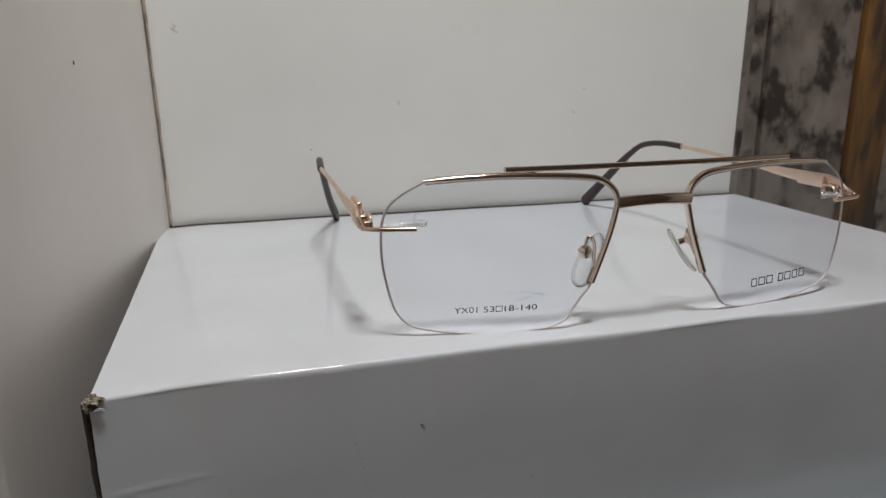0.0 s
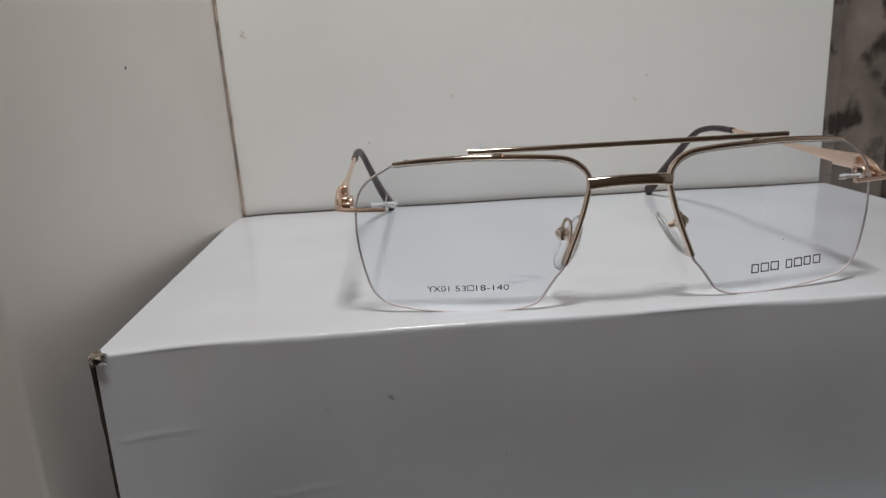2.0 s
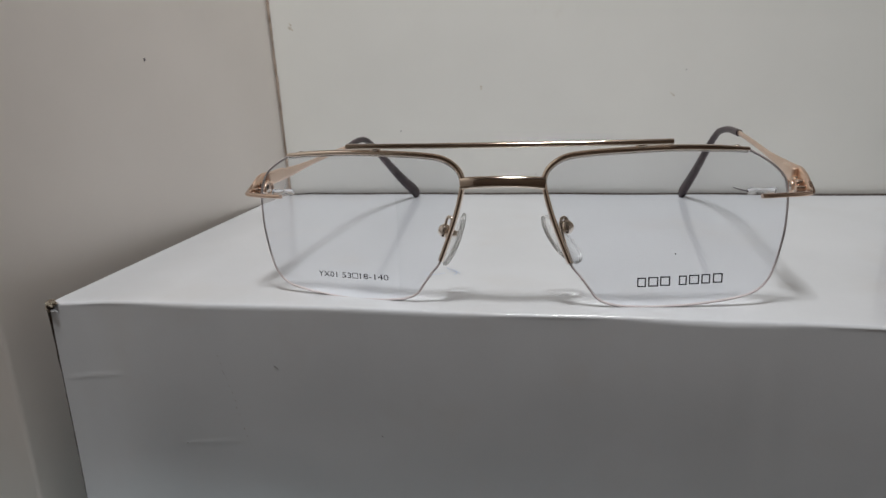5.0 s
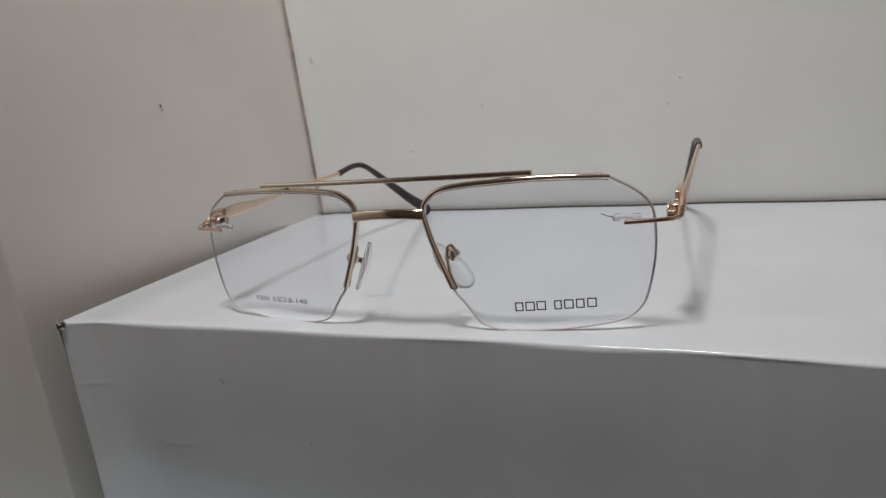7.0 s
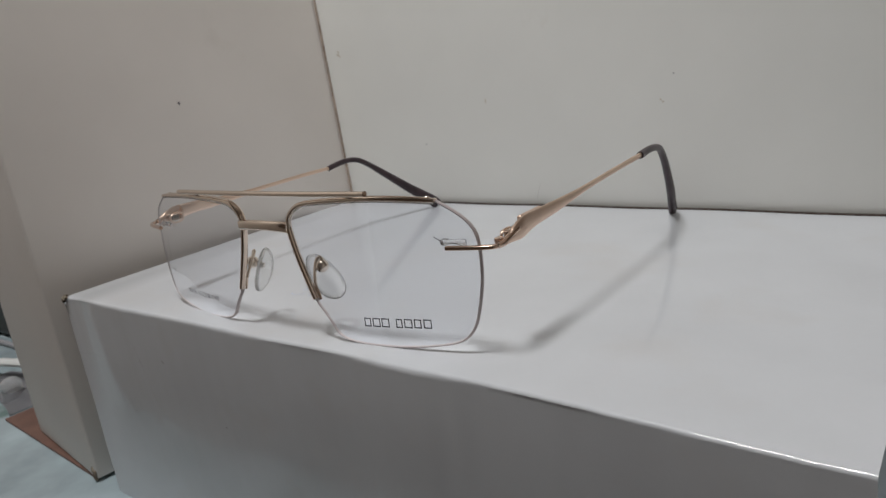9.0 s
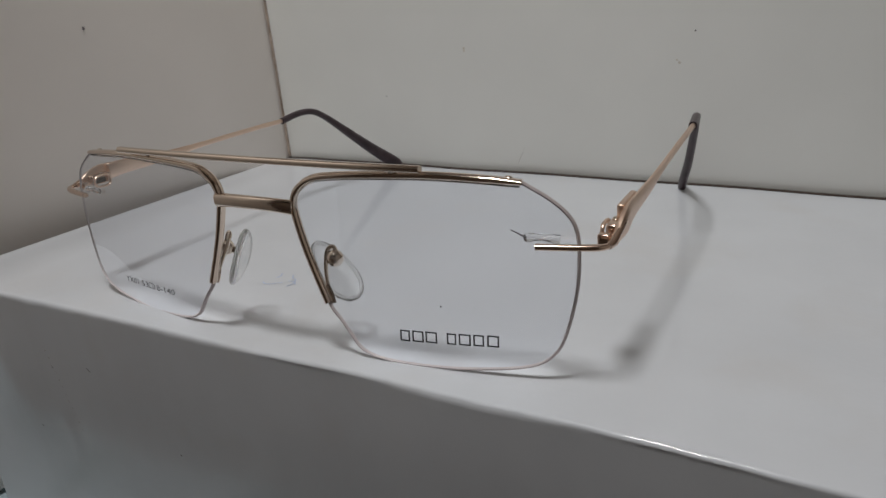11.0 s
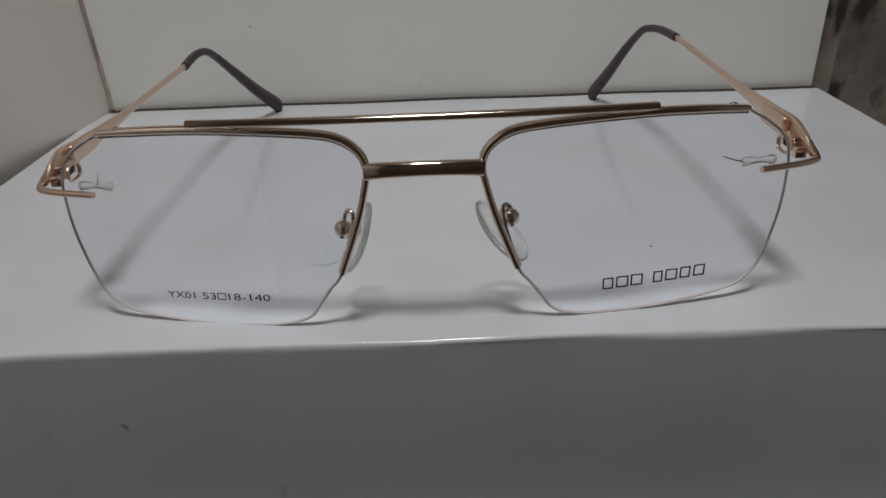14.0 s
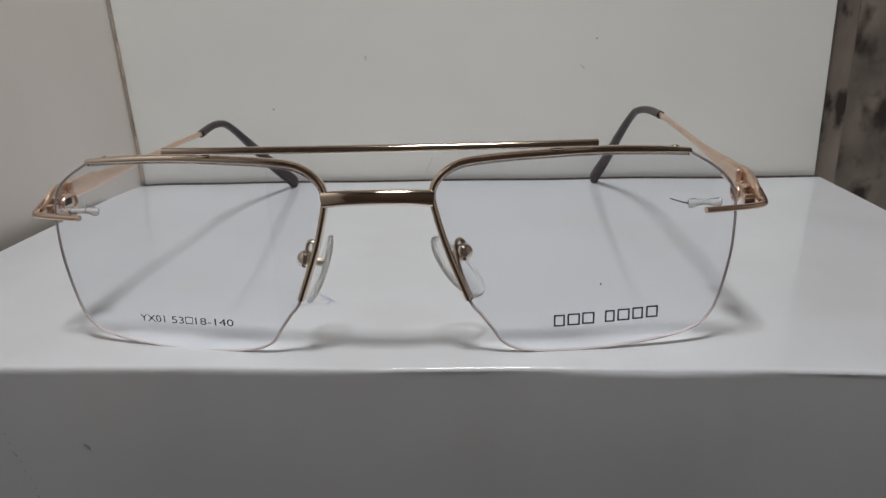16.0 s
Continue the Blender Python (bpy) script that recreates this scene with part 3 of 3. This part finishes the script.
        rings.append(ring)
    for a, b in zip(rings, rings[1:]):
        for k in range(n):
            bm.faces.new((a[k], a[(k + 1) % n], b[(k + 1) % n], b[k]))
    bmesh.ops.remove_doubles(bm, verts=bm.verts, dist=1e-6)
    pad = part("nose_pad", bm, PAD, glasses, "clear silicone nose pad")
    pad.visible_shadow = False
    rim = []
    for k in range(28):
        w = 2 * math.pi * k / 28
        q = c + axis * (0.72 * math.cos(w)) + wide * (0.37 * math.sin(w) * (1 + 0.18 * math.cos(w))) + normal * (-0.05 * math.cos(w) ** 2)
        rim.append(Vector((MID + side * q.x, q.y, q.z)))
    part("pad_edge", sweep(rim, 0.05, 0.055, (-side, 0.3, 0), 8, closed=True), PAD, pad)
    bx, bz = (1.58, 2.08) if side < 0 else (1.52, 2.2)
    arm = spline(mirrored(side, [(1.56, 0.42, 1.62), (1.47, 0.52, 1.9), (1.39, 0.66, 2.2), (1.38, 0.77, 2.38), (1.45, 0.84, 2.44), (1.53, 0.84, 2.36), (bx, 0.8, bz)]), 6)
    pad_arm = part("pad_arm", sweep(arm, 0.045, 0.045, (1, 0.2, 0), 8), SILVER, glasses, "polished metal pad arm")
    part("pad_screw", ball((MID + side * bx, 0.8, bz), 0.185), SILVER, pad_arm)
    # dark spot set on the screw as the shade of its recess
    part("screw_slot_shade", ball((MID + side * (bx + 0.02), 0.67, bz - 0.07), 0.065, (0.8, 0.6, 1)), DARK_WOOD_AND_GAPS, pad_arm, "dark spot standing in for the screw recess's shade")
    part("pad_stem", sweep(mirrored(side, [(bx, 0.8, bz), (bx - 0.26, 0.93, bz - 0.12)]), 0.09, 0.09, (0, 0, 1), 8), SILVER, pad_arm)
    part("arm_plate", sweep(spline(mirrored(side, [(1.66, 0.42, 1.36), (1.6, 0.44, 1.52), (1.52, 0.43, 1.75)]), 4), 0.06, 0.05, (0, -1, 0), 8), GOLD, pad_arm)

# bridge and top bar
path = spline([(MID - 1.02, 0.27, 3.4), (MID - 0.6, 0.19, 3.445), (MID, 0.15, 3.465), (MID + 0.6, 0.19, 3.445), (MID + 1.02, 0.27, 3.4)], 6)
part("bridge", sweep(path, lambda u: 0.158 - 0.02 * math.sin(math.pi * u), 0.1, (0, -1, 0), 16, 2.6), GOLD, glasses, "polished gold bridge")
path = [Vector((MID + x, 0.26 + 0.0075 * x * x, 4.335)) for x in np.linspace(-3.95, 3.95, 25)]
part("top_bar", sweep(path, 0.068, 0.09, (0, -1, 0), 14, 2.5), GOLD, glasses, "straight polished gold brow bar")


def lettering(body, x, z, size, wide):
    """Printed characters from x to x + wide cm off the middle, bent on to the lens."""
    curve = bpy.data.curves.new("print", "FONT")
    curve.body, curve.size, curve.resolution_u = body, 1.0, 3
    temp = new("print", curve)
    bpy.context.view_layer.update()
    me = bpy.data.meshes.new_from_object(temp.evaluated_get(bpy.context.evaluated_depsgraph_get()))
    bpy.data.objects.remove(temp)
    xs = [v.co.x for v in me.vertices]
    lo, hi = min(xs), max(xs)
    for v in me.vertices:
        px = x + (v.co.x - lo) / (hi - lo) * wide
        v.co = at(MID + px, lens_y(px, z) - 0.012, z + v.co.y * size)
    bm = bmesh.new()
    bm.from_mesh(me)
    bpy.data.meshes.remove(me)
    return bm


def plate(x0, x1, z0, z1, bm):
    """A thin printed rectangle on the lens."""
    for a, b in ((x0 + (x1 - x0) * k / 3, x0 + (x1 - x0) * (k + 1) / 3) for k in range(3)):
        bm.faces.new([bm.verts.new(at(MID + x, lens_y(x, z) - 0.012, z)) for x, z in ((a, z0), (b, z0), (b, z1), (a, z1))])


Z, S = 0.83, 0.215
for body, x, wide in (("YX01", -5.1, 0.56), ("53", -4.39, 0.27), ("18-140", -3.87, 0.82)):
    part("print", lettering(body, x, Z, S, wide), PALE_PRINT, lenses[-1], "small dark printed size marking", smooth=False)
bm = bmesh.new()
for x0, x1, z0, z1 in ((-4.09, -3.92, Z, Z + 0.018), (-4.09, -3.92, Z + 0.132, Z + 0.15), (-4.09, -4.072, Z + 0.018, Z + 0.132), (-3.938, -3.92, Z + 0.018, Z + 0.132)):
    plate(x0, x1, z0, z1, bm)
part("print", bm, PALE_PRINT, lenses[-1], "small printed square", smooth=False)
# a plain mark, drawn as a row of plain hollow squares
for k, (x, wide) in enumerate(((3.24, 0.21), (3.5, 0.24), (3.78, 0.24), (4.22, 0.19), (4.46, 0.24), (4.75, 0.21), (5.02, 0.23))):
    bm = bmesh.new()
    z0, z1, d = 0.805 + 0.012 * k, 1.045 + 0.012 * k, 0.032
    plate(x, x + wide, z0, z0 + d, bm)
    plate(x, x + wide, z1 - d, z1, bm)
    plate(x, x + d, z0 + d, z1 - d, bm)
    plate(x + wide - d, x + wide, z0 + d, z1 - d, bm)
    part("mark_shape", bm, PRINT, lenses[1], "black printed hollow square", smooth=False)
part("speck", ball((MID + 4.12, lens_y(4.12, 1.62) - 0.004, 1.62), 0.018, (1, 0.3, 1), seg=8), PRINT, lenses[1], "tiny dark speck")
hold(glasses)
